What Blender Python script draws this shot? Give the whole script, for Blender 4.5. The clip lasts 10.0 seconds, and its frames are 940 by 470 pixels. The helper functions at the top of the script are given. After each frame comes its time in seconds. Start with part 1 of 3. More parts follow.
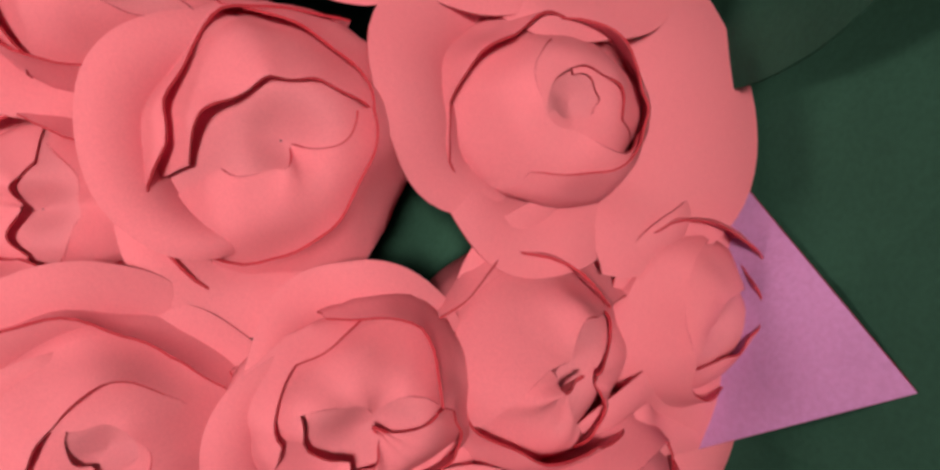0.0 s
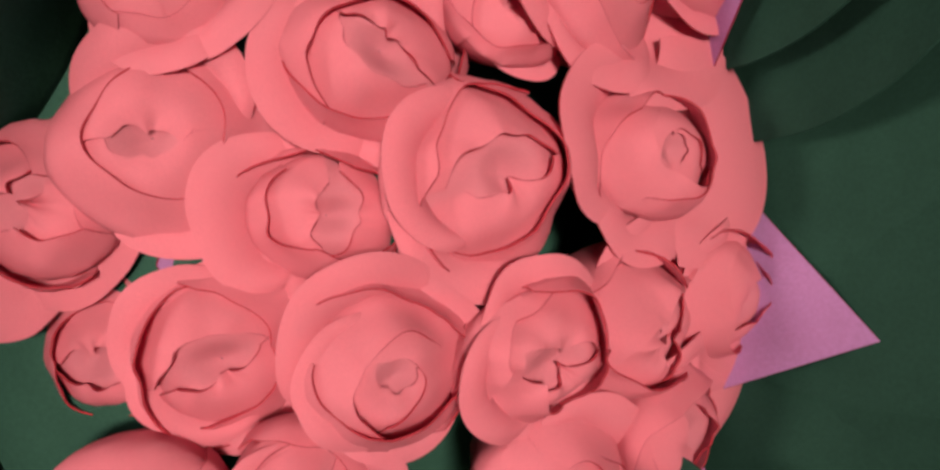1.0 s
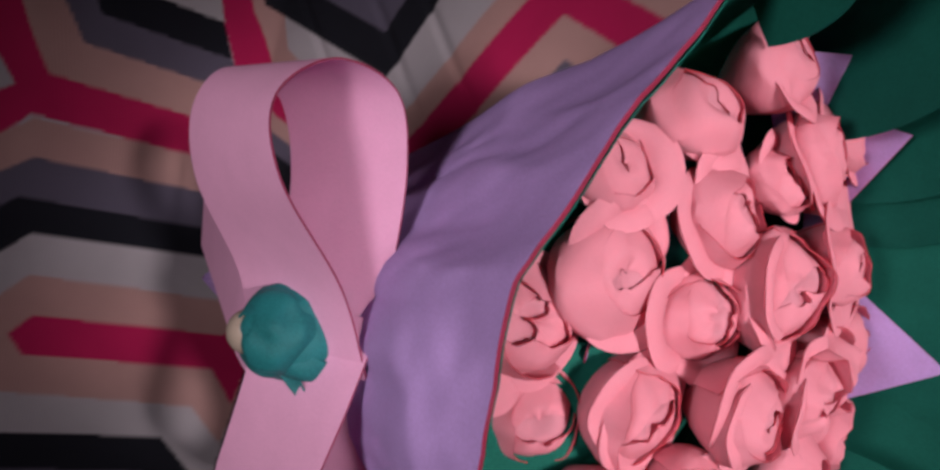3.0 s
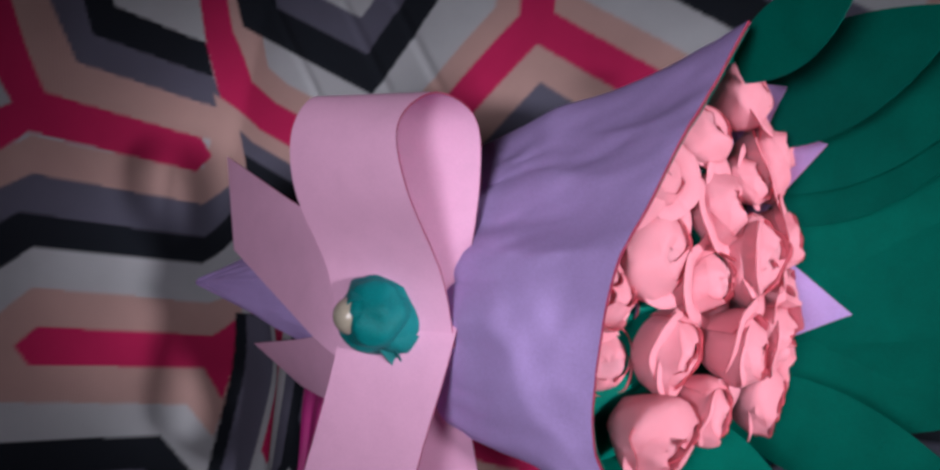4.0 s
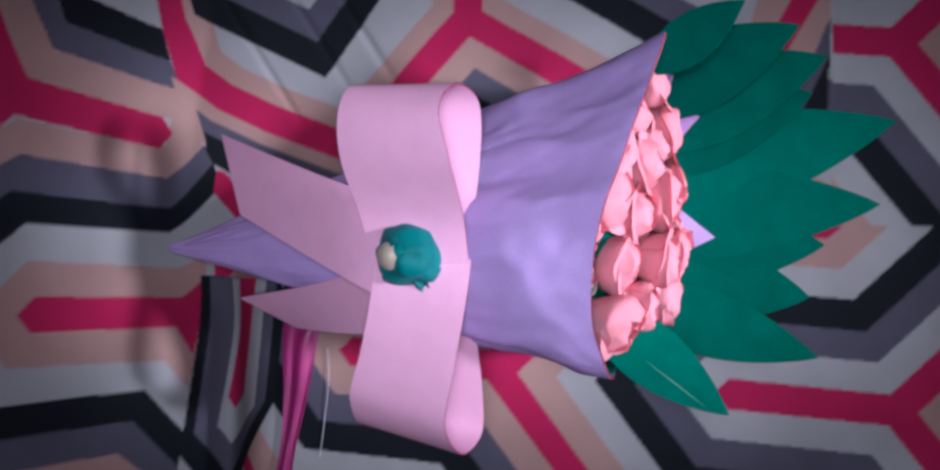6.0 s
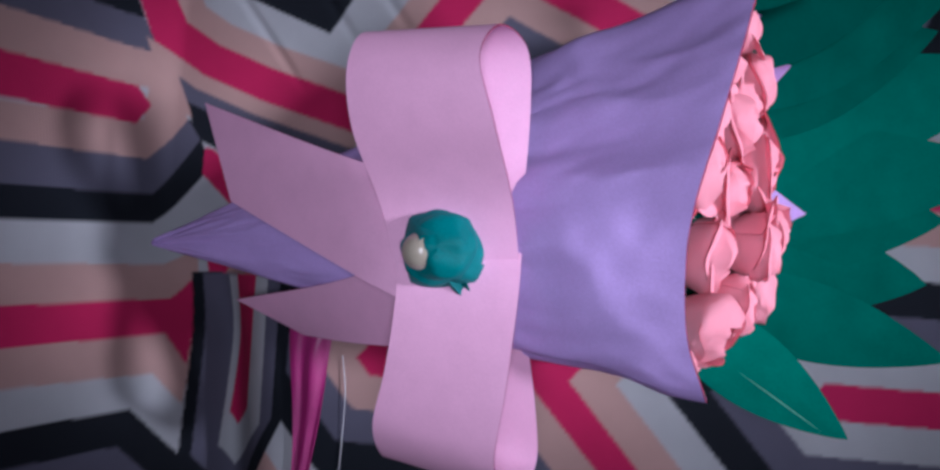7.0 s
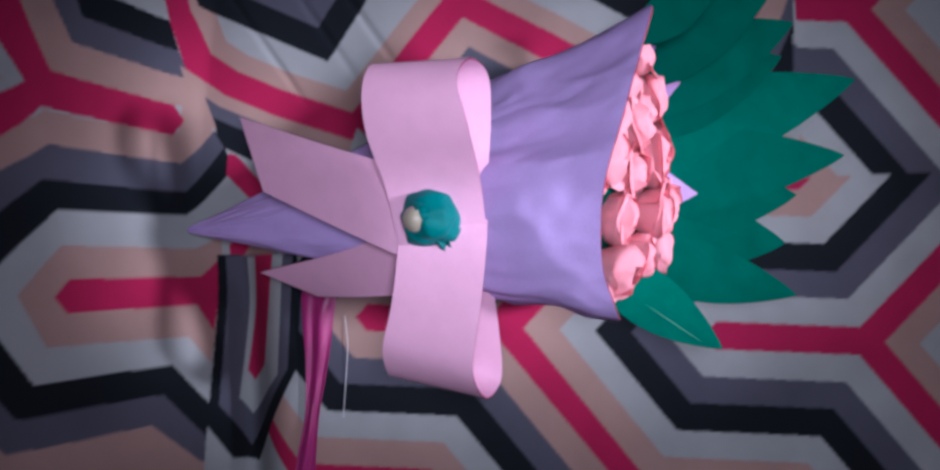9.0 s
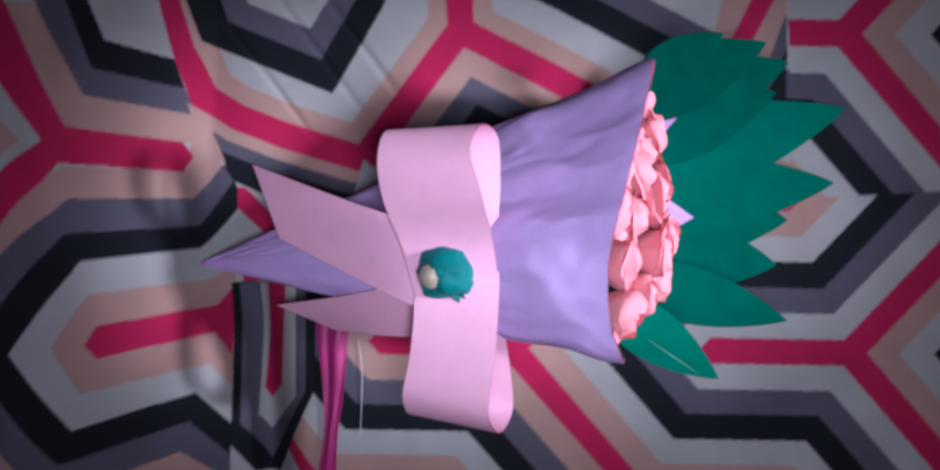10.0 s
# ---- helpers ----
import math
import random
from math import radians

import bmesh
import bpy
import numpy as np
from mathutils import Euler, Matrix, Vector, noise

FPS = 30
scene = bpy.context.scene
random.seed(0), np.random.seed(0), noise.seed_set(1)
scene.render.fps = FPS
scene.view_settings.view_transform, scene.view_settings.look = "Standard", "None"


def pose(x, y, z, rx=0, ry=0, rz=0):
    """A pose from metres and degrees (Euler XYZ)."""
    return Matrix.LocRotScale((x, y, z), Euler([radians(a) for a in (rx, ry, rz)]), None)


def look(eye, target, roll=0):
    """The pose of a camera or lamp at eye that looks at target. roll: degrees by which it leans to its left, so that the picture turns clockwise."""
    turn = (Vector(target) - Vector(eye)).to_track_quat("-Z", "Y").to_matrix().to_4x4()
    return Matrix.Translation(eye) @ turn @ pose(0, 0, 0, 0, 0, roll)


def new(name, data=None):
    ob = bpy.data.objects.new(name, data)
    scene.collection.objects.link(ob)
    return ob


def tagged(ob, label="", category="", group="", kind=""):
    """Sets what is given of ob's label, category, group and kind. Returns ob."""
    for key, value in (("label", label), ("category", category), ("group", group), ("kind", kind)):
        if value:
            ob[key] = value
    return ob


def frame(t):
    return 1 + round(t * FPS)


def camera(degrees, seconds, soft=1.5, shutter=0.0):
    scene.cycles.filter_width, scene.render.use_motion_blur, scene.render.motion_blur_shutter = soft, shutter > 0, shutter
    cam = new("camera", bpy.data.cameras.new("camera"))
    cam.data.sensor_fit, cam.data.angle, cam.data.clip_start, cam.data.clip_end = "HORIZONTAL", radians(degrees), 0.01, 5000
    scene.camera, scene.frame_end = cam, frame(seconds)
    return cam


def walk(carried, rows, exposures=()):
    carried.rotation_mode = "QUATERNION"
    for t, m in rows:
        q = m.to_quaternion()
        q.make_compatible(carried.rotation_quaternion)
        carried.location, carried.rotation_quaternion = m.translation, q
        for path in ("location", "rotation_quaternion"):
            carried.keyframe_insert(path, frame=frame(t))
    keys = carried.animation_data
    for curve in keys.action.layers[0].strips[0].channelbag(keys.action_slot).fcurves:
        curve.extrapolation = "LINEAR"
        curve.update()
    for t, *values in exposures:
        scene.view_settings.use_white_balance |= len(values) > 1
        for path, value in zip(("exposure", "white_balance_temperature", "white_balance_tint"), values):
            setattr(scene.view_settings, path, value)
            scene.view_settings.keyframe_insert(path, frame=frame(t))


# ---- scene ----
cam = camera(63.9, 10.0, soft=2.9)
PATH = [
    (0, (0.1533, 0.1733, 0.1227), (-0.85702, 0.01627, -0.51503), (-0.06275, 0.98877, 0.13566)),
    (0.5, (0.1742, 0.1783, 0.1578), (-0.82922, -0.04090, -0.55743), (-0.12746, 0.98488, 0.11734)),
    (1, (0.1707, 0.1639, 0.1997), (-0.77834, 0.03746, -0.62672), (-0.07353, 0.98591, 0.15025)),
    (1.5, (0.1609, 0.1598, 0.2321), (-0.74857, 0.06033, -0.66031), (-0.06404, 0.98462, 0.16257)),
    (2, (0.1429, 0.1584, 0.2831), (-0.68112, 0.04981, -0.73048), (-0.08416, 0.98574, 0.14569)),
    (2.5, (0.1126, 0.1684, 0.3319), (-0.61992, 0.07334, -0.78123), (-0.08923, 0.98257, 0.16305)),
    (3, (0.0839, 0.1707, 0.3858), (-0.52851, 0.05917, -0.84686), (-0.09306, 0.98752, 0.12707)),
    (3.2, (0.0691, 0.1676, 0.4020), (-0.50100, 0.06020, -0.86335), (-0.08753, 0.98894, 0.11976)),
    (4.3, (0.0268, 0.1371, 0.5386), (-0.28681, 0.09238, -0.95352), (-0.03473, 0.99368, 0.10671)),
    (4.5, (0.0340, 0.1245, 0.5649), (-0.25834, 0.10554, -0.96027), (-0.01774, 0.99333, 0.11395)),
    (5, (0.0301, 0.1153, 0.6323), (-0.18747, 0.07939, -0.97906), (-0.01437, 0.99640, 0.08355)),
    (5.2, (0.0123, 0.1115, 0.6448), (-0.15606, 0.05656, -0.98613), (-0.01185, 0.99818, 0.05913)),
    (6.3, (-0.0671, 0.1371, 0.6303), (-0.07744, 0.05248, -0.99561), (-0.01510, 0.99844, 0.05381)),
    (6.5, (-0.0678, 0.1430, 0.6088), (-0.08281, 0.04350, -0.99562), (-0.01845, 0.99881, 0.04517)),
    (7, (-0.0864, 0.1382, 0.5367), (-0.09824, 0.01923, -0.99498), (0.00609, 0.99981, 0.01873)),
    (7.5, (-0.0982, 0.1304, 0.5323), (-0.10347, 0.02800, -0.99424), (0.00852, 0.99959, 0.02727)),
    (8, (-0.0850, 0.1221, 0.5920), (-0.06663, 0.04416, -0.99680), (0.01413, 0.99896, 0.04331)),
    (8.5, (-0.0867, 0.1038, 0.6506), (-0.04038, 0.04603, -0.99812), (0.02475, 0.99868, 0.04505)),
    (9, (-0.0944, 0.1059, 0.6874), (-0.03054, 0.03720, -0.99884), (0.03526, 0.99873, 0.03611)),
    (9.5, (-0.1055, 0.1414, 0.7096), (-0.01365, -0.00710, -0.99988), (0.03430, 0.99938, -0.00756)),
    (10, (-0.1114, 0.1946, 0.7144), (-0.01173, -0.05295, -0.99853), (0.05594, 0.99700, -0.05353)),
]


def aimed(eye, ahead, up):
    """Camera pose from the eye, the way ahead and the picture's up."""
    a, u = Vector(ahead).normalized(), Vector(up)
    r = a.cross(u).normalized()
    u = r.cross(a)
    m = Matrix((r, u, -a)).transposed().to_4x4()
    return Matrix.Translation(eye) @ m


EXPOSURES = [(0.0, -0.62, 10400, 78), (0.5, -0.65, 10400, 78), (1.5, -0.68, 10400, 80), (2.5, -0.72, 9000, 64), (3.0, -0.3, 6800, 36), (3.2, -0.12, 6450, 29), (4.5, 0.2, 5800, 15), (5.0, 0.42, 5650, 16), (6.5, 0.55, 5450, 20), (7.0, 0.25, 5350, 19), (7.5, 0.03, 5300, 16), (8.0, -0.02, 5250, 15), (8.5, 0.25, 5300, 14), (9.0, 0.58, 5400, 16), (10.0, 0.78, 5550, 18)]
walk(cam, [(t, aimed(eye, ahead, up)) for t, eye, ahead, up in PATH], EXPOSURES)

# ---- light ----
world = bpy.data.worlds.new("room_air")
scene.world = world
world.use_nodes = True
world.node_tree.nodes["Background"].inputs[0].default_value = (0.5, 0.52, 0.6, 1)
world.node_tree.nodes["Background"].inputs[1].default_value = 0.21
# added overhead fill, a fixed stand-in for a light carried with the camera
top_fill = bpy.data.lights.new("top_fill", "SPOT")
top_fill.energy, top_fill.spot_size, top_fill.spot_blend, top_fill.shadow_soft_size, top_fill.color = 9.3, radians(91), 1.0, 0.08, (1.0, 0.96, 0.96)
new("top_fill", top_fill).matrix_world = look((-0.05, 0.13, 0.82), (-0.05, 0.13, 0.0))
# added narrow fill that brightens the rose faces; no lamp stands here
side = bpy.data.lights.new("side_fill", "SPOT")
side.energy, side.spot_size, side.spot_blend, side.shadow_soft_size, side.color = 400.0, radians(10.2), 1.0, 0.16, (1.0, 0.94, 0.92)
new("side_fill", side).matrix_world = look((1.25, 0.16, 0.84), (0.015, 0.172, 0.092))


# ---- materials ----
def material(name, color, rough=0.7, spread=0.06, scale=60.0, bump=0.15, grain=900.0, sheen=0.0, metal=0.0, through_light=0.0):
    m = bpy.data.materials.new(name)
    m.use_nodes = True
    t = m.node_tree
    b = t.nodes["Principled BSDF"]
    co = t.nodes.new("ShaderNodeTexCoord")
    big = t.nodes.new("ShaderNodeTexNoise")
    big.inputs["Scale"].default_value, big.inputs["Detail"].default_value = scale, 4
    fine = t.nodes.new("ShaderNodeTexNoise")
    fine.inputs["Scale"].default_value, fine.inputs["Detail"].default_value = grain, 3
    t.links.new(co.outputs["Object"], big.inputs["Vector"])
    t.links.new(co.outputs["Object"], fine.inputs["Vector"])
    add = t.nodes.new("ShaderNodeMath")
    add.operation = "ADD"
    t.links.new(big.outputs["Fac"], add.inputs[0])
    t.links.new(fine.outputs["Fac"], add.inputs[1])
    rng = t.nodes.new("ShaderNodeMapRange")
    rng.inputs["From Min"].default_value, rng.inputs["From Max"].default_value = 0.6, 1.4
    rng.inputs["To Min"].default_value, rng.inputs["To Max"].default_value = 1 - 2 * spread, 1 + 2 * spread
    t.links.new(add.outputs[0], rng.inputs["Value"])
    mul = t.nodes.new("ShaderNodeVectorMath")
    mul.operation = "SCALE"
    mul.inputs[0].default_value = color
    t.links.new(rng.outputs[0], mul.inputs["Scale"])
    t.links.new(mul.outputs[0], b.inputs["Base Color"])
    bp = t.nodes.new("ShaderNodeBump")
    bp.inputs["Strength"].default_value, bp.inputs["Distance"].default_value = bump, 0.001
    t.links.new(add.outputs[0], bp.inputs["Height"])
    t.links.new(bp.outputs["Normal"], b.inputs["Normal"])
    b.inputs["Roughness"].default_value, b.inputs["Metallic"].default_value = rough, metal
    b.inputs["Sheen Weight"].default_value = sheen
    b.inputs["Specular IOR Level"].default_value = 0.5 if rough < 0.5 else 0.22
    if through_light:
        glow = t.nodes.new("ShaderNodeBsdfTranslucent")
        t.links.new(mul.outputs[0], glow.inputs["Color"])
        mix = t.nodes.new("ShaderNodeMixShader")
        mix.inputs[0].default_value = through_light
        t.links.new(b.outputs[0], mix.inputs[1])
        t.links.new(glow.outputs[0], mix.inputs[2])
        t.links.new(mix.outputs[0], t.nodes["Material Output"].inputs["Surface"])
    return m


PINK = material("rose_paper", (0.88, 0.39, 0.46), 0.75, 0.05, through_light=0.42)
RIBBON = material("ribbon_paper", (0.72, 0.385, 0.555), 0.6, 0.03)
PURPLE = material("wrapping_paper", (0.47, 0.33, 0.665), 0.82, 0.06, 25)


def crumpled(m, scale, depth):
    """Adds broad paper creases under a material's fine grain."""
    t = m.node_tree
    co = t.nodes.new("ShaderNodeTexCoord")
    crease = t.nodes.new("ShaderNodeTexNoise")
    crease.noise_type = "RIDGED_MULTIFRACTAL"
    crease.inputs["Scale"].default_value, crease.inputs["Detail"].default_value, crease.inputs["Distortion"].default_value = scale, 2, 0.8
    t.links.new(co.outputs["Object"], crease.inputs["Vector"])
    low = t.nodes.new("ShaderNodeBump")
    low.inputs["Strength"].default_value, low.inputs["Distance"].default_value = 0.6, depth
    t.links.new(crease.outputs["Fac"], low.inputs["Height"])
    fine = next(n for n in t.nodes if n.bl_idname == "ShaderNodeBump" and n != low)
    t.links.new(low.outputs["Normal"], fine.inputs["Normal"])


crumpled(PURPLE, 19.0, 0.006)
GREEN = material("leaf_paper", (0.0, 0.118, 0.082), 0.7, 0.08)
crumpled(GREEN, 7.0, 0.0015)
GREEN.node_tree.nodes["Principled BSDF"].inputs["Specular IOR Level"].default_value = 0.06
TEAL = material("teal_cloth", (0.0, 0.15, 0.15), 0.6, 0.15, 60)
PEARL = material("pearl", (0.34, 0.30, 0.23), 0.12, 0.04)
WALL = material("wall_paint", (0.55, 0.55, 0.55), 0.9, 0.04, 3, 0.05, 200)
PRINT = bpy.data.materials.new("printed_cotton")


def print_cloth():
    PRINT.use_nodes = True
    t = PRINT.node_tree
    b = t.nodes["Principled BSDF"]
    at = t.nodes.new("ShaderNodeVertexColor")
    at.layer_name = "print"
    co = t.nodes.new("ShaderNodeTexCoord")
    big = t.nodes.new("ShaderNodeTexNoise")
    big.inputs["Scale"].default_value, big.inputs["Detail"].default_value = 14, 5
    t.links.new(co.outputs["Object"], big.inputs["Vector"])
    waves = []
    for way in ("X", "Y"):
        w = t.nodes.new("ShaderNodeTexWave")
        w.bands_direction = way
        w.inputs["Scale"].default_value, w.inputs["Distortion"].default_value = 330, 1.0
        t.links.new(co.outputs["Object"], w.inputs["Vector"])
        waves.append(w)
    weave = t.nodes.new("ShaderNodeMath")
    t.links.new(waves[0].outputs["Fac"], weave.inputs[0])
    t.links.new(waves[1].outputs["Fac"], weave.inputs[1])
    rng = t.nodes.new("ShaderNodeMapRange")
    rng.inputs["From Min"].default_value, rng.inputs["From Max"].default_value = 0.3, 0.7
    rng.inputs["To Min"].default_value, rng.inputs["To Max"].default_value = 0.86, 1.08
    t.links.new(big.outputs["Fac"], rng.inputs["Value"])
    mul = t.nodes.new("ShaderNodeVectorMath")
    mul.operation = "SCALE"
    t.links.new(at.outputs["Color"], mul.inputs[0])
    t.links.new(rng.outputs[0], mul.inputs["Scale"])
    t.links.new(mul.outputs[0], b.inputs["Base Color"])
    bp = t.nodes.new("ShaderNodeBump")
    bp.inputs["Strength"].default_value, bp.inputs["Distance"].default_value = 0.2, 0.0005
    t.links.new(weave.outputs[0], bp.inputs["Height"])
    t.links.new(bp.outputs["Normal"], b.inputs["Normal"])
    b.inputs["Roughness"].default_value = 0.9
    b.inputs["Specular IOR Level"].default_value = 0.15


print_cloth()


# cut edges of the coloured papers, darkened to paint in the shadow lines there
EDGE_SHADE = {"rose_paper": material("rose_paper_edge_shade", (0.40, 0.045, 0.06), 0.8, 0.1), "ribbon_paper": material("ribbon_paper_edge_shade", (0.24, 0.03, 0.07), 0.8, 0.1), "wrapping_paper": material("wrapping_paper_edge_shade", (0.22, 0.02, 0.05), 0.8, 0.1)}

# ---- mesh helpers ----
def sheet(rows, thick=0.0, closed=False):
    """A bmesh from a grid of points (rows of columns), given a thickness; the cut edges take the second material."""
    bm = bmesh.new()
    vs = [[bm.verts.new(p) for p in row] for row in rows]
    for a, b in zip(vs, vs[1:]):
        n = len(a)
        for i in range(n if closed else n - 1):
            j = (i + 1) % n
            bm.faces.new((a[i], a[j], b[j], b[i]))
    bmesh.ops.recalc_face_normals(bm, faces=bm.faces)
    if thick:
        bm.normal_update()
        front = bm.faces[:]
        rim = [(l.vert, l.link_loop_next.vert) for f in front for l in f.loops if l.edge.is_boundary]
        back = {v: bm.verts.new(v.co - v.normal * thick) for v in bm.verts[:]}
        for f in front:
            bm.faces.new([back[v] for v in reversed(f.verts)])
        for v, w in rim:
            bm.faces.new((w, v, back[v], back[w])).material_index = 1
    return bm


def part(name, bm, mat, parent=None, label="", smooth=True):
    me = bpy.data.meshes.new(name)
    bm.to_mesh(me)
    bm.free()
    me.materials.append(mat)
    me.materials.append(EDGE_SHADE.get(mat.name, mat))
    if smooth:
        me.polygons.foreach_set("use_smooth", [True] * len(me.polygons))
        me.set_sharp_from_angle(angle=radians(42))
    ob = new(name, me)
    if parent is not None:
        ob.parent = parent
    return tagged(ob, label)


def smooth01(a, b, x):
    k = np.clip((x - a) / (b - a), 0, 1)
    return k * k * (3 - 2 * k)


# ---- the bed ----
def ground_height(x, y):
    """Height of the cloth: flat bed, a dip beside the pillow, the pillow's swell."""
    x, y = np.asarray(x, float), np.asarray(y, float)
    edge = -0.372 + 0.02 * smooth01(0.2, 0.4, y)
    pillow = 0.16 * smooth01(edge + 0.012, edge - 0.11, x)
    dip = -0.055 * np.exp(-(((x + 0.338) / 0.028) ** 2)) * smooth01(0.2, 0.06, y)
    folds = 0.004 * np.exp(-(((x + 0.375 - 0.10 * (y - 0.25)) / 0.012) ** 2)) * smooth01(0.16, 0.26, y)
    folds += (0.0016 * np.sin(190 * x + 9 * y) + 0.0011 * np.sin(310 * x - 5 * y) + 0.0016 * np.sin(95 * x + 6 * y)) * smooth01(-0.36, -0.41, x) * smooth01(0.12, 0.24, y)
    folds += 0.0026 * np.sin(38 * (x + 0.6 * y) + 2 * np.sin(9 * y)) * smooth01(0.26, 0.34, y) * smooth01(0.1, -0.1, x)
    for x0, y0 in ((-0.246, 0.327), (-0.205, 0.331), (-0.330, 0.360)):
        d = 0.835 * (x - x0) + 0.55 * (y - y0)
        folds = folds - 0.0018 * np.exp(-((d / 0.0035) ** 2)) * smooth01(0.245, 0.28, y) * smooth01(0.46, 0.36, y)
    seam = 0.002 * np.exp(-(((x - 0.187) / 0.005) ** 2)) * smooth01(0.27, 0.31, y)
    sink = -0.016 * np.exp(-(((x - 0.05) / 0.13) ** 2 + ((y - 0.175) / 0.12) ** 2) ** 2)
    return pillow + dip + folds + seam + sink


COLOURS = dict(red=(0.35, 0.011, 0.066), black=(0.007, 0.009, 0.013), grey=(0.076, 0.074, 0.103), white=(0.31, 0.316, 0.325), peach=(0.33, 0.208, 0.185))


def in_polygon(px, py, poly):
    inside = np.zeros(px.shape, bool)
    for (x0, y0), (x1, y1) in zip(poly, poly[1:] + poly[:1]):
        if y0 == y1:
            continue
        cross = ((y0 > py) != (y1 > py)) & (px < (x1 - x0) * (py - y0) / (y1 - y0) + x0)
        inside ^= cross
    return inside


def shifted(path, off):
    """A polyline moved to its left by off, with mitred corners."""
    p = [Vector(q) for q in path]
    ways = [(b - a).normalized() for a, b in zip(p, p[1:])]
    sides = [Vector((-w.y, w.x)) for w in ways]
    made = []
    for i, q in enumerate(p):
        if i == 0:
            m = sides[0]
        elif i == len(p) - 1:
            m = sides[-1]
        else:
            m = (sides[i - 1] + sides[i])
            m = m / max(m.dot(sides[i]), 0.3)
        made.append(tuple(q + m * off))
    return made


STROKES = []


def stripe(colour, path, a, b):
    """A printed band between the offsets a and b to the left of a path."""
    STROKES.append((colour, shifted(path, a) + shifted(path, b)[::-1], None))


def nest(path, *bands):
    """Printed bands one beside the other, from the path to its left: (colour, far edge)."""
    near = 0.0
    for colour, far in bands:
        stripe(colour, path, near, far)
        near = far


# ---- the print ----

def dye(colour, *poly):
    STROKES.append((colour, list(poly), None))


W = 0.0125
ROW = 0.1515
OUT = (("white", 0.0245), ("grey", 0.0485), ("black", 0.0735), ("white", 0.0975), ("peach", 0.122), ("red", 0.137))
IN = (("peach", 0.0225), ("white", 0.047), ("black", 0.072), ("grey", 0.096), ("white", 0.125))


def forked(x, y, tip, first="white", tilt=-4.0, slope=48.0, reach=0.30, left=-9.0):
    """The print's motif: a red fork whose closed end points along -x, with nested bands on both sides."""
    turn = Matrix.Rotation(radians(tilt), 2)

    def at(dx, dy):
        return tuple(Vector((x, y)) + turn @ Vector((dx, dy)))

    c, s = math.cos(radians(slope)), math.sin(radians(slope))
    k = W * math.tan(radians(slope / 2))
    ux, uy = reach * c - W * s, reach * s + W * c
    outer = [at(ux, -uy), at(-k, -W), at(-tip + 0.011, -W), at(-tip, 0), at(-tip + 0.011, W), at(-k, W), at(ux, uy)]
    vx, vy = reach * c + W * s, reach * s - W * c
    inner = [at(vx, vy), at(W / s, 0), at(vx, -vy)]
    box = (y - ROW, y + ROW, left)
    STROKES_NOW = len(STROKES)
    nest(inner, *IN)
    nest(outer, (first, OUT[0][1]), *OUT[1:])
    STROKES.append(("red", outer + inner, None))
    for n in range(STROKES_NOW, len(STROKES)):
        STROKES[n] = (*STROKES[n][:2], box)


for x, y, tip, first in ((-0.089, -0.246, 0.134, "peach"), (0.239, -0.281, 0.135, "white"), (0.560, -0.30, 0.135, "white"), (0.570, 0.0, 0.135, "white"), (0.570, 0.30, 0.135, "white"), (0.239, 0.628, 0.135, "white"),
                         (-0.089, 0.051, 0.134, "peach"), (0.239, 0.325, 0.135, "white"), (0.235, 0.024, 0.143, "white")):
    forked(x, y, tip, first)

# the print above the bouquet, pulled askew by the folds
ABOVE = (("red", W), ("peach", 0.030), ("white", 0.057), ("black", 0.083), ("grey", 0.105), ("white", 0.15))
BELOW = (("red", W), ("peach", 0.034), ("grey", 0.054), ("black", 0.075), ("white", 0.10))
CROTCH, TOP = (-0.216, 0.234), (-0.118, 0.349)
dye("white", (-0.40, 0.22), (-0.216, 0.200), (0.02, 0.205), (0.19, 0.27), (0.19, 0.85), (-0.45, 0.85))
nest([(0.13, 0.205), TOP, CROTCH], *BELOW)
nest([(-0.11, 0.56), TOP, (0.19, 0.170)], *ABOVE)
FOLD = [(-0.392, 0.47), (-0.381, 0.381), (-0.375, 0.342), (-0.361, 0.301), (-0.332, 0.280), (-0.288, 0.260), CROTCH]
nest(FOLD + [TOP, (-0.11, 0.56)], *ABOVE[:2], ("white", 0.15))
nest([(-0.374, 0.47), (-0.366, 0.391), (-0.3576, 0.3508), (-0.2419, 0.2972), (-0.1865, 0.3774), (-0.180, 0.56)], ("black", 0.026), ("grey", 0.049), ("white", 0.10))
nest([CROTCH] + FOLD[-2::-1], ("red", W), ("peach", 0.024), ("grey", 0.036), ("black", 0.052))

# the panel beyond the seam
dye("white", (0.187, 0.1735), (0.76, 0.1735), (0.76, 0.86), (0.187, 0.86))
for y in (0.628, 0.325):
    forked(0.239, y, 0.135, left=0.187)

# the pillow and the fold beside it
dye("white", (-0.538, 0.386), (-0.384, 0.411), (-0.381, 0.371), (-0.377, 0.331), (-0.369, 0.289), (-0.352, 0.243), (-0.338, 0.221), (-0.366, -0.076), (-0.575, 0.005))
dye("peach", (-0.557, 0.100), (-0.440, 0.234), (-0.376, 0.234), (-0.361, 0.256), (-0.350, 0.236), (-0.377, 0.206), (-0.438, 0.210), (-0.526, 0.098))
dye("peach", (-0.369, 0.286), (-0.365, 0.256), (-0.363, 0.253), (-0.350, 0.236), (-0.377, 0.206), (-0.438, 0.210), (-0.440, 0.236), (-0.378, 0.230))
dye("grey", (-0.526, 0.098), (-0.438, 0.210), (-0.377, 0.206), (-0.350, 0.236), (-0.340, 0.221), (-0.375, 0.180), (-0.441, 0.182), (-0.494, 0.097))
